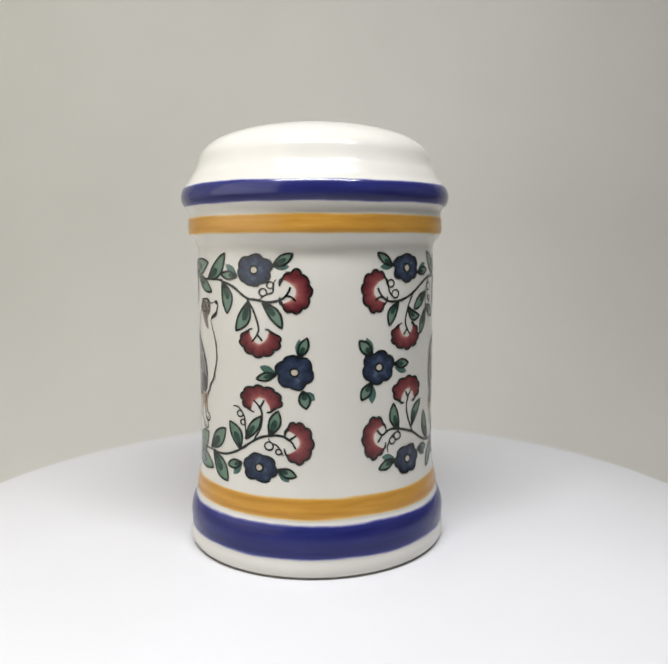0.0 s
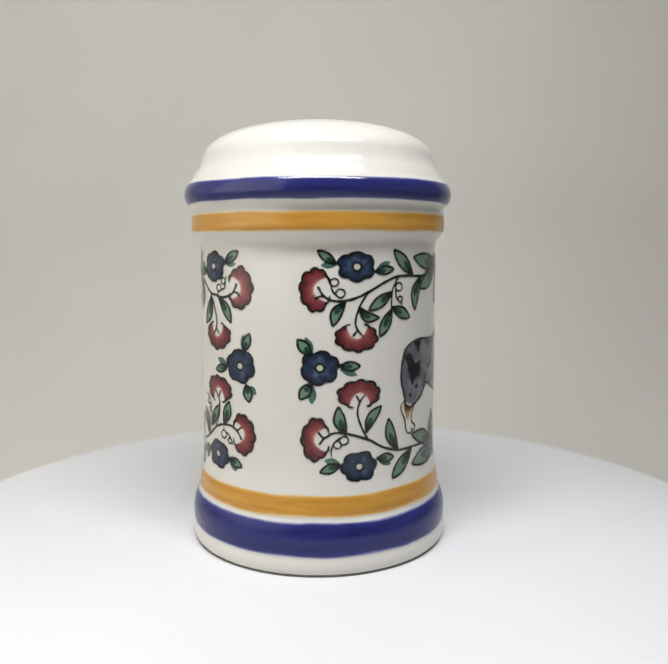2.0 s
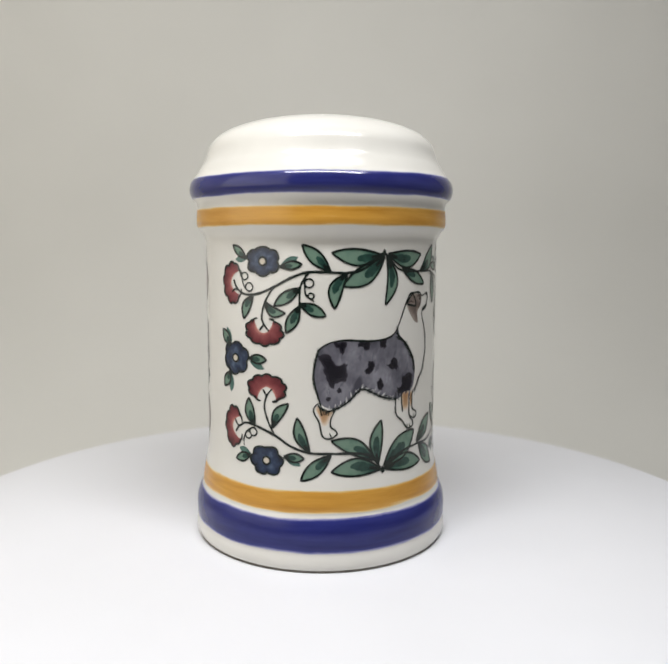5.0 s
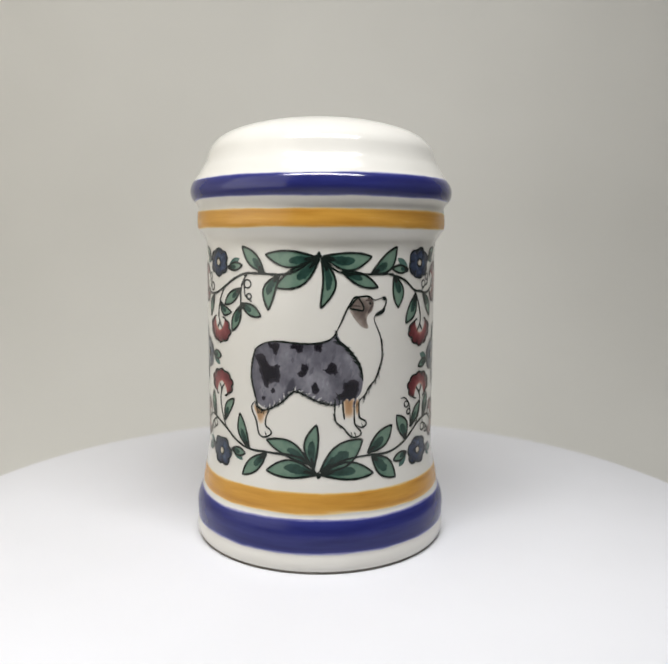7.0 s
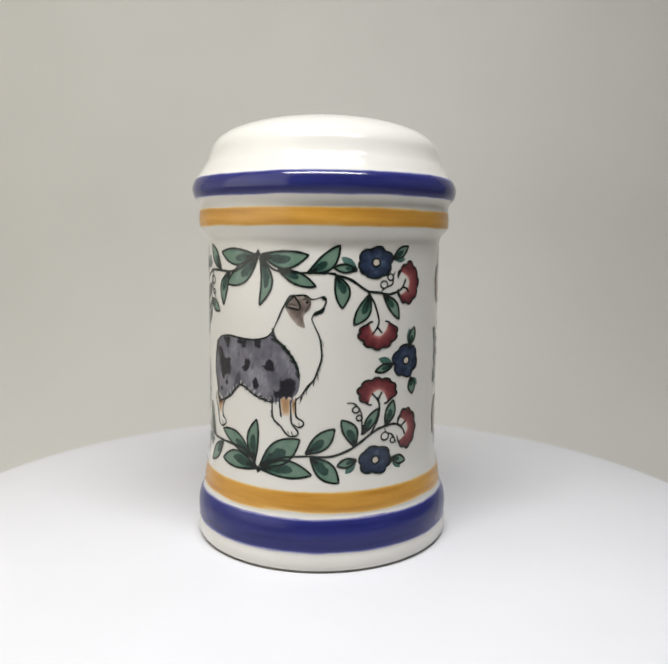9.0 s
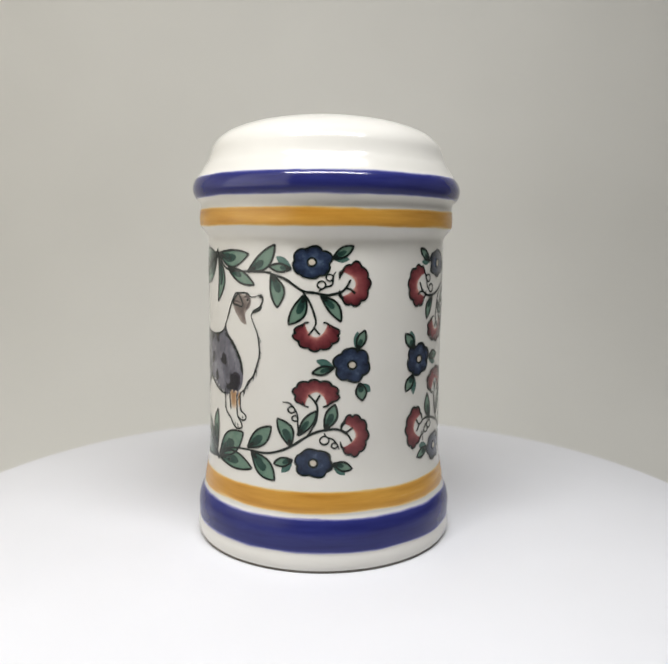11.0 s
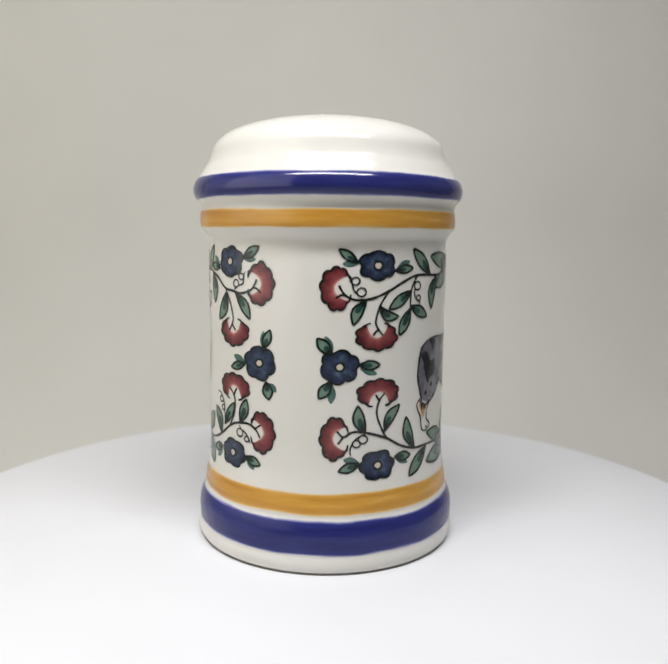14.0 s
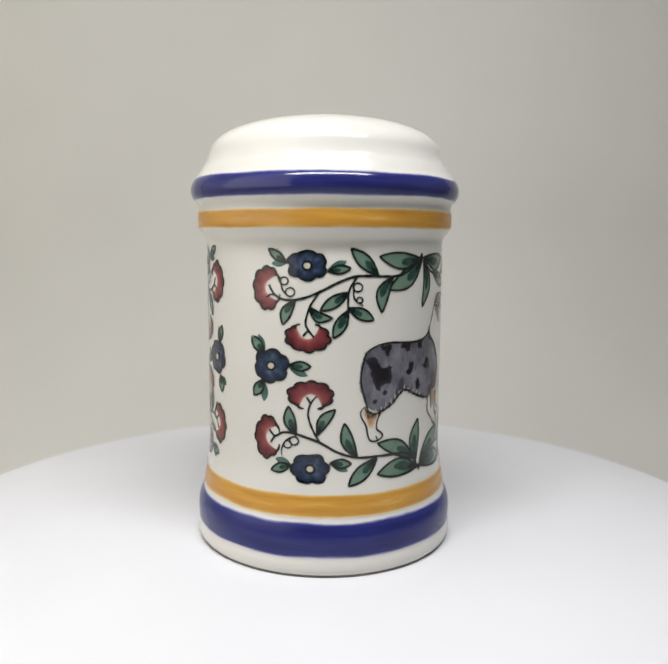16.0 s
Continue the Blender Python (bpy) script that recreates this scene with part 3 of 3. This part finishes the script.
def build_dog(shaker):
    p = Paint()
    rump = curve([(-12.9, 31.6), (-13.8, 34.4), (-14.7, 38.2), (-14.2, 41.9), (-13.4, 43.9), (-11.4, 45.1)])
    p.ribbon(rump, 0.42)
    hair(p, rump[4:-8], 0.4, 3)
    p.ribbon(curve([(-11.4, 45.1), (-8.6, 45.5), (-5.1, 45.3), (-2.5, 45.2), (-0, 45.4), (2.1, 46.1), (3.3, 47.4)]), 0.42)
    p.ribbon(curve([(3.3, 47.4), (4.3, 49.4), (5.1, 51.2), (6, 52.8), (6.9, 54.1), (8.4, 54.3), (10.1, 54.3), (11.2, 53.6), (12.5, 53.8)]), 0.41)
    p.ribbon(curve([(12.5, 53.8), (13.7, 54.1), (14, 53.1), (13.3, 51.7), (11.8, 50.9), (11.2, 49.8)]), 0.41)
    chest = curve([(11.2, 49.8), (11.9, 48.2), (12.7, 46.5), (13.1, 44.4), (13.2, 42.2), (12.5, 39.9), (11.6, 37.8), (10.3, 36.5), (9.4, 35), (8.2, 34)])
    p.ribbon(chest, 0.38)
    hair(p, chest[12:], 0.5, 3, 6)
    hair(p, chest[34:], 0.8, 4, 26, 1.2, None, 0.24)
    belly = curve([(-13.2, 32.3), (-12.2, 31.5), (-10.5, 31.9), (-8, 33.2), (-6.3, 34.8), (-4.9, 35.8), (-3.2, 35.2), (-1, 34.1), (1.1, 33.4), (3.3, 33)])
    p.ribbon(belly, 0.4)
    hair(p, belly, 0.62, 3, 5, 1, None, 0.24)
    hair(p, belly, -0.5, 4, 25, 1, None, 0.2)
    hair(p, curve([(3.2, 34.2), (3.1, 30.8), (3.6, 29.5), (4.9, 28.5)]), -0.4, 3, 9)
    shoulder = curve([(3.1, 47.9), (3.6, 45.9), (5.2, 44.7), (7.1, 42.6), (8.4, 40.4), (8.9, 37.8)])
    p.ribbon(shoulder, 0.4)
    p.ribbon(shoulder[8:-6], 0.5, lift=0.095, ends=(0.2, 0.2))
    hair(p, shoulder[4:], -0.75, 2, 7, 1, None, 0.3)
    hair(p, shoulder, 0.45, 4, 8, 1, None, 0.26)
    p.ribbon(curve([(7.7, 54.2), (6.7, 53.2), (6.1, 52.1), (7.4, 51.8), (8.7, 51.6), (8.9, 52.3), (8.2, 53.6), (7.7, 54.2)]), 0.36, ends=(1, 1))
    p.ribbon(curve([(11.7, 50.5), (12.4, 50.9), (13.3, 51.3), (13.7, 52.0)]), 0.6)
    p.ribbon(curve([(3.2, 34.2), (3.1, 30.8), (3.6, 29.5), (4.9, 28.5), (6.0, 27.1), (7.1, 26.5), (8.5, 26.9), (8.4, 27.8), (7.3, 29.1), (7.1, 31.1), (7.1, 33.8)]), 0.38)
    p.ribbon(curve([(8.1, 34.3), (8.1, 31.1), (8.4, 30.3), (9.5, 29.7), (9.7, 29.0), (8.8, 28.4), (7.4, 29.1)]), 0.36)
    p.ribbon(curve([(4.7, 34.1), (4.8, 32.2), (5.1, 30.2)]), 0.41)
    p.ribbon(curve([(-13.8, 33.2), (-14.7, 32.1), (-14.4, 30.8), (-13.6, 29.4), (-12.9, 26.6), (-11.4, 26.1), (-10.0, 27.0), (-10.4, 27.8), (-11.3, 28.5), (-11.2, 30.2), (-10.4, 31.7)]), 0.38)
    p.ribbon(curve([(7.2, 27.6), (7.5, 26.6)]), 0.24)
    p.ribbon(curve([(6.5, 27.7), (6.6, 26.9)]), 0.2)
    p.ribbon(curve([(8.7, 29.4), (8.9, 28.6)]), 0.24)
    p.ribbon(curve([(-11.5, 27.2), (-11.1, 26.3)]), 0.26)
    p.fill(circle(10.3, 53.0, 0.30, 0.8)[:-1], (10.2, 53.0), INK, 0.12)
    p.fill(circle(13.6, 53.8, 0.46, 0.8)[:-1], (13.6, 53.8), INK, 0.12)
    dog = p.done("dog_picture", shaker, "painted picture of a standing blue merle sheepdog")
    q = Paint()
    edge = curve([(3.3, 47.3), (2.1, 46.1), (-0, 45.4), (-2.5, 45.2), (-5.1, 45.3), (-8.6, 45.5), (-11.4, 45.1), (-13.4, 43.9), (-14.2, 41.9), (-14.7, 38.2), (-14.1, 35.5), (-13.2, 33), (-10.5, 31.9), (-8, 33.2), (-6.3, 34.8), (-4.9, 35.8), (-3.2, 35.2), (-1, 34.1), (1.1, 33.4), (3.3, 33), (5.6, 33.8), (8, 34.7), (8.9, 37.1), (8.6, 40.1), (7.3, 42.6), (5.5, 44.7), (4.2, 45.8)], 0.4, True)[:-1]
    q.fill(edge, middle(edge), COAT, 0.04, 0.55, 0.45)
    q.done('coat', dog, 'blue-grey mottled coat')
    q = Paint()
    edge = curve([(8.0, 54.1), (9.2, 54.0), (10.2, 53.9), (11.1, 53.0), (10.9, 51.7), (9.9, 50.7), (9.6, 49.7), (9.9, 48.1), (8.6, 48.4), (7.5, 49.5), (6.4, 50.9), (6.0, 51.9), (6.9, 53.2)], 0.3, True)[:-1]
    q.fill(edge, (8.7, 51.4), BROWN, 0.04, 0.12, 0.78)
    q.done("face_patch", dog, "brown-grey patch over eye and ear")
    for edge, heart in (([(4.8, 34.3), (5.9, 34.3), (7.1, 34.3), (7.0, 32.2), (6.9, 30.9), (6.1, 30.4), (5.2, 30.8), (4.9, 32.4)], (6.1, 33.2)), ([(7.3, 33.9), (8.0, 34.1), (8.0, 32.1), (7.9, 31.0), (7.5, 31.2)], (7.7, 33.0)), ([(-13.8, 32.7), (-12.7, 31.9), (-10.8, 31.7), (-11.4, 30.1), (-12.0, 28.9), (-12.9, 28.8), (-13.6, 30.6), (-14.3, 32.0)], (-12.9, 31.2))):
        q = Paint()
        q.fill(curve(edge, 0.3, True)[:-1], heart, TAN, 0.04, 0.02, 0.85)
        q.done("leg_patch", dog, "tan patch on the leg")
    # merle spots along the back, on the hip, the flank and the shoulder
    for k, ctrl in enumerate((
            [(-10.9, 44.8), (-9.5, 45.2), (-8.2, 45.0), (-8.6, 42.9), (-9.4, 43.0), (-9.8, 43.9)],
            [(-5.7, 45.2), (-4.4, 45.2), (-3.2, 45.0), (-3.4, 43.7), (-4.1, 43.3), (-4.8, 44.0), (-5.6, 44.5)],
            [(-1.2, 45.1), (-0.3, 45.2), (0.7, 45.2), (0.4, 44.0), (-0.2, 43.5), (-0.8, 44.1)],
            [(-13.8, 42.4), (-12.2, 42.9), (-11.1, 42.2), (-10.8, 41.2), (-9.5, 40.7), (-8.3, 41.0), (-7.9, 39.0), (-8.4, 37.2), (-9.6, 37.4), (-11.0, 36.1), (-12.0, 37.5), (-12.6, 39.2), (-12.9, 40.5)],
            [(-3.3, 41.4), (-2.3, 40.9), (-2.5, 39.4), (-3.3, 38.7), (-4.2, 38.7), (-4.4, 39.3), (-3.8, 40.0), (-3.8, 40.8)],
            [(2.1, 41.7), (3.2, 41.2), (3.6, 40.1), (3.2, 39.2), (1.8, 39.3), (0.7, 40.0), (1.5, 40.6)],
            [(-0.8, 37.8), (-0.1, 36.8), (-0.2, 35.8), (-0.8, 35.3), (-1.5, 35.9), (-1.4, 37.1)],
            [(4.8, 37.2), (6.1, 38.0), (7.8, 37.8), (8.0, 36.1), (7.4, 34.6), (5.7, 34.1), (3.4, 34.2), (3.4, 34.9), (4.6, 35.5)])):
        q = Paint()
        edge = [(a + 0.42 * noise.noise((a * 1.7, b * 1.7, k)), b + 0.42 * noise.noise((a * 1.7, b * 1.7, k + 5))) for a, b in curve(ctrl, 0.25, True)[:-1]]
        q.fill(edge, middle(edge), SPOT, 0.07 + 0.001 * k, 0.04, 0.95, 14, 5)
        hair(q, edge, -0.3, 2, k + 20, 0.3, SPOT, 0.3)
        q.done("spot", dog, "black merle spot")
    for k, (a, b, w) in enumerate(((-9.5, 35.6, 0.55), (-11.8, 34.0, 0.5))):
        q = Paint()
        q.fill(blob(a, b, w, w, k * 1.7), (a, b), SPOT, 0.07, 0.15, 0.6, 6, 5)
        q.done("spot", dog, "small black merle spot")
    q = Paint()
    edge = curve([(7.7, 54.2), (6.7, 53.2), (6.2, 52.1), (7.4, 51.9), (8.7, 51.7), (8.9, 52.3), (8.2, 53.6)], 0.3, True)[:-1]
    q.fill(edge, middle(edge), BROWN, 0.06, 0.66, 0.34)
    q.done("ear_patch", dog, "folded brown-grey ear")
    q = Paint()  # dark hollow where the thigh meets the belly
    q.fill(curve([(-5.2, 38.8), (-4.6, 37.2), (-4.8, 36.0), (-6.2, 34.8), (-7.4, 34.3), (-7.0, 36.0), (-6.2, 37.6)], 0.3, True)[:-1], (-5.8, 36.3), COAT, 0.058, 0.5, 1.25, 9, 1.5)
    q.done("thigh_shade", dog, "dark grey fold of the thigh")
    rnd = random.Random(11)
    q = Paint()
    for k in range(80):  # pen strokes of the fur
        s, z = rnd.uniform(-13.6, 7.6), rnd.uniform(34.4, 44.6)
        if (s > -9 and s < 3 and z < 36.4) or (s > 4 and z > 49 - s):
            continue
        d, w = rnd.uniform(-0.5, 0.5), rnd.uniform(1.0, 2.2)
        q.ribbon([(s, z), (s - 0.3 + d * 0.3, z - w * 0.5), (s - 0.5 + d, z - w)], rnd.uniform(0.3, 0.9), COAT, 0.055, (0.4, 0.1), rnd.choice((0.34, 0.4, 0.6, 0.68)))
    q.done("fur", dog, "soft light and dark grey fur")
    q = Paint()
    fringe = curve([(-13.2, 32.3), (-12.2, 31.5), (-10.5, 31.9), (-8, 33.2), (-6.3, 34.8), (-4.9, 35.8), (-3.2, 35.2), (-1, 34.1), (1.1, 33.4), (3.3, 33)])
    hair(q, fringe[5:], 0.95, 4, 15, 0.25, DOG_WHITE, 0.34)
    hair(q, fringe[7:], 0.6, 5, 16, -0.2, DOG_WHITE, 0.3)
    q.done("belly_fringe", dog, "white tufts along the belly")
    q = Paint()
    q.ribbon(curve([(9.7, 54.1), (10.5, 53.6), (10.9, 52.9), (10.4, 51.9), (9.8, 50.9)]), 0.55, BROWN, 0.07, (0.4, 0.2), 0.95)
    q.ribbon(curve([(9.3, 53.5), (10.0, 53.6), (10.7, 53.1)]), 0.4, BROWN, 0.075, (0.4, 0.3), 1.0)
    q.ribbon(curve([(6.4, 52.4), (7.2, 52.6), (8.3, 52.3)]), 0.5, BROWN, 0.075, (0.4, 0.3), 0.85)
    q.done("brow", dog, "dark brown brow and ear fold")
    q = Paint()
    q.ribbon(curve([(-13.8, 33.0), (-13.3, 31.7), (-13.1, 30.7)]), 0.34, lift=0.09)
    for k in range(4):
        q.ribbon([(-13.4 + 0.55 * k, 32.0 - 0.2 * k), (-13.2 + 0.5 * k, 31.3 - 0.2 * k), (-12.9 + 0.45 * k, 30.8)], 0.22, lift=0.09, ends=(0.9, 0.2))
    q.ribbon(curve([(3.3, 35.6), (3.9, 34.7), (4.0, 33.6), (3.9, 32.7)]), 0.24, lift=0.09)
    q.done("leg_strokes", dog, "fine black strokes on the legs")
    return dog


def hair(p, line, length, every=3, seed=4, side=1, material=None, width=0.2):
    """Short pen strokes that fringe a line of fur."""
    rnd = random.Random(seed)
    for i in range(1, len(line) - 1, every):
        (s0, z0), (s1, z1) = line[i - 1], line[i + 1]
        d = math.hypot(s1 - s0, z1 - z0) or 1.0
        k = rnd.uniform(0.6, 1.2) * length
        t = rnd.uniform(0.7, 1.7) * side
        s, z = line[i]
        p.ribbon([(s, z), (s + ((s1 - s0) * t - (z1 - z0)) / d * k * 0.5, z + ((z1 - z0) * t + (s1 - s0)) / d * k * 0.5), (s + ((s1 - s0) * t * 1.5 - (z1 - z0)) / d * k, z + ((z1 - z0) * t * 1.5 + (s1 - s0)) / d * k)], width, material, 0.10 if material is None else 0.075, (1.0, 0.15))


def blob(s, z, rs, rz, seed, rough=0.55, n=36):
    return [(s + rs * math.cos(a) * (1 + rough * noise.noise((1.4 * math.cos(a), 1.4 * math.sin(a), seed))), z + rz * math.sin(a) * (1 + rough * noise.noise((1.4 * math.cos(a), 1.4 * math.sin(a), seed + 9)))) for a in [2 * math.pi * k / n for k in range(n)]]


def middle(pts):
    return sum(a for a, b in pts) / len(pts), sum(b for a, b in pts) / len(pts)


def painted_band(shaker, name, z0, z1, material, seed, label, ragged=0.22, dip=0.0):
    """A brushed ring of colour round the shaker, thin and ragged at its edges."""
    p = Paint(rings=True)
    n = 288
    cuts = [0.0, 0.05, 0.10, 0.2, 0.36, 0.5, 0.64, 0.8, 0.90, 0.95, 1.0]
    dose = [0.0, 0.22, 0.45, 0.62, 0.58, 0.55, 0.58, 0.62, 0.45, 0.22, 0.0]
    cuts, dose = [[b for a, c in zip(v, v[1:]) for b in (a, (2 * a + c) / 3, (a + 2 * c) / 3)] + v[-1:] for v in (cuts, dose)]
    rows = []
    for c, w in zip(cuts, dose):
        row = []
        for k in range(n + 1):
            a = 2 * math.pi * (k % n) / n
            lo = z0 + ragged * noise.noise((2.2 * math.cos(a), 2.2 * math.sin(a), seed)) + 0.04 * noise.noise((13 * math.cos(a), 13 * math.sin(a), seed))
            hi = z1 + ragged * noise.noise((2.2 * math.cos(a), 2.2 * math.sin(a), seed + 5)) + 0.05 * noise.noise((20 * math.cos(a), 20 * math.sin(a), seed + 5))
            hi -= dip * (1 + math.cos(a + 1.76)) / 2
            row.append(p.point(GIRTH * 2 * math.pi * k / n, lo + (hi - lo) * c, 0.05, w))
        rows.append(row)
    p.grid(rows, material)
    return p.done(name, shaker, label)


def build_shaker():
    shaker = new("salt_shaker")
    tagged(shaker, "white glazed pottery salt shaker painted with dogs and flower wreaths", "salt shaker")
    line = [(0, 1.2), (24.5, 0.8), (25.5, -0.3)] + [(r, z) for z, r in PROFILE] + [(r, z) for z, r in DOME] + [(0, 91.24)]
    part("body", oval(lathe(line, 288)), GLAZE, shaker, "glossy white body with a domed top")
    part("foot_rim", oval(lathe([(25.4, 0.0), (25.8, -0.45), (28.7, -0.45), (28.85, 0.0), (28.6, 0.2)], 192)), FOOT, shaker, "unglazed grey clay rim of the foot, darkened as its contact shadow")
    painted_band(shaker, "blue_band", 3.5, 10.5, FOOT_BLUE, 1.0, "broad cobalt blue painted band")
    painted_band(shaker, "yellow_band", 11.2, 15.75, YELLOW_BAND, 2.0, "ochre yellow painted band")
    painted_band(shaker, "yellow_band", 67.3, 71.2, YELLOW_BAND, 3.0, "ochre yellow painted band")
    painted_band(shaker, "blue_band", 73.25, 78.0, BLUE_BAND, 4.0, "cobalt blue painted band round the lip", dip=0.55)
    build_dog(shaker)
    LAID.append((1.0, 0.99, 0.08))
    build_wreath(shaker)
    LAID.append((1.016, 0.99, -0.15))  # the transfer on the other side was laid a little wider and lower
    second_wreath = build_wreath(shaker)
    LAID.append((1.024, 1.0, -0.15))
    for second in (second_wreath, build_dog(shaker)):
        second.rotation_euler = (0, 0, radians(179.2))
    return shaker


shaker = build_shaker()


def ride(x, y, z, a, b, c):
    """A pose of the shaker: mm, and degrees of lean and turn."""
    return Matrix.Translation((x / 1000, y / 1000, z / 1000)) @ Matrix.Rotation(radians(a), 4, "X") @ Matrix.Rotation(radians(b), 4, "Y") @ Matrix.Rotation(radians(c), 4, "Z")


def motions():
    """The shaker rides on the turning, slightly wobbling platter."""
    rows = [
        (0.0, ride(-3.55, -2.23, 0.31, -0.35, -0.60, 101.40)),
        (0.5, ride(-3.09, -2.12, 0.43, -0.43, -0.55, 93.88)),
        (1.0, ride(-3.34, -2.09, 0.73, -0.32, -0.46, 87.05)),
        (1.5, ride(-3.26, -1.94, 0.65, -0.16, -0.47, 79.86)),
        (2.0, ride(-3.25, -2.03, 0.75, -0.40, -0.41, 72.73)),
        (2.5, ride(-3.11, -2.24, 0.75, -0.90, -0.40, 65.52)),
        (3.0, ride(-3.19, -2.09, 1.52, -0.48, -0.27, 58.22)),
        (3.5, ride(-3.41, -1.83, 1.75, -0.22, -0.22, 51.19)),
        (4.0, ride(-3.09, -2.08, 1.85, -0.38, -0.19, 43.95)),
        (6.5, ride(-2.85, -1.47, 1.47, -0.22, -0.04, 7.68)),
        (7.0, ride(-2.96, -1.34, 1.41, -0.18, -0.03, 0.46)),
        (7.5, ride(-2.73, -1.31, 1.56, -0.15, 0.02, -6.60)),
        (8.0, ride(-2.64, -1.33, 1.53, -0.09, 0.08, -13.80)),
        (8.5, ride(-2.54, -1.58, 1.65, -0.01, 0.11, -20.94)),
        (9.0, ride(-2.50, -1.55, 1.74, 0.01, 0.21, -28.29)),
        (11.5, ride(-1.95, -2.02, 1.85, 0.18, 0.25, -64.89)),
        (12.0, ride(-1.86, -2.14, 2.02, 0.24, 0.27, -72.16)),
        (12.5, ride(-2.06, -2.04, 2.15, 0.43, 0.27, -79.22)),
        (13.0, ride(-1.86, -2.11, 1.87, 0.24, 0.26, -86.61)),
        (13.5, ride(-1.86, -2.28, 1.80, 0.31, 0.25, -93.60)),
        (14.0, ride(-1.81, -2.36, 1.61, 0.29, 0.22, -100.85)),
        (14.5, ride(-1.88, -2.36, 1.48, 0.14, 0.23, -107.93)),
        (15.0, ride(-1.94, -2.65, 1.59, 0.28, 0.13, -115.55)),
        (15.5, ride(-2.05, -2.99, 1.55, 0.18, 0.10, -122.94)),
        (16.0, ride(-2.20, -3.03, 1.53, 0.16, -0.05, -130.25)),
    ]
    walk(shaker, rows)
    walk(platter, [(t, Matrix.Translation((0.0019, 0, 0)) @ m @ Matrix.Translation((OFF_X / 1000, OFF_Y / 1000, -0.46 / 1000))) for t, m in rows])


motions()
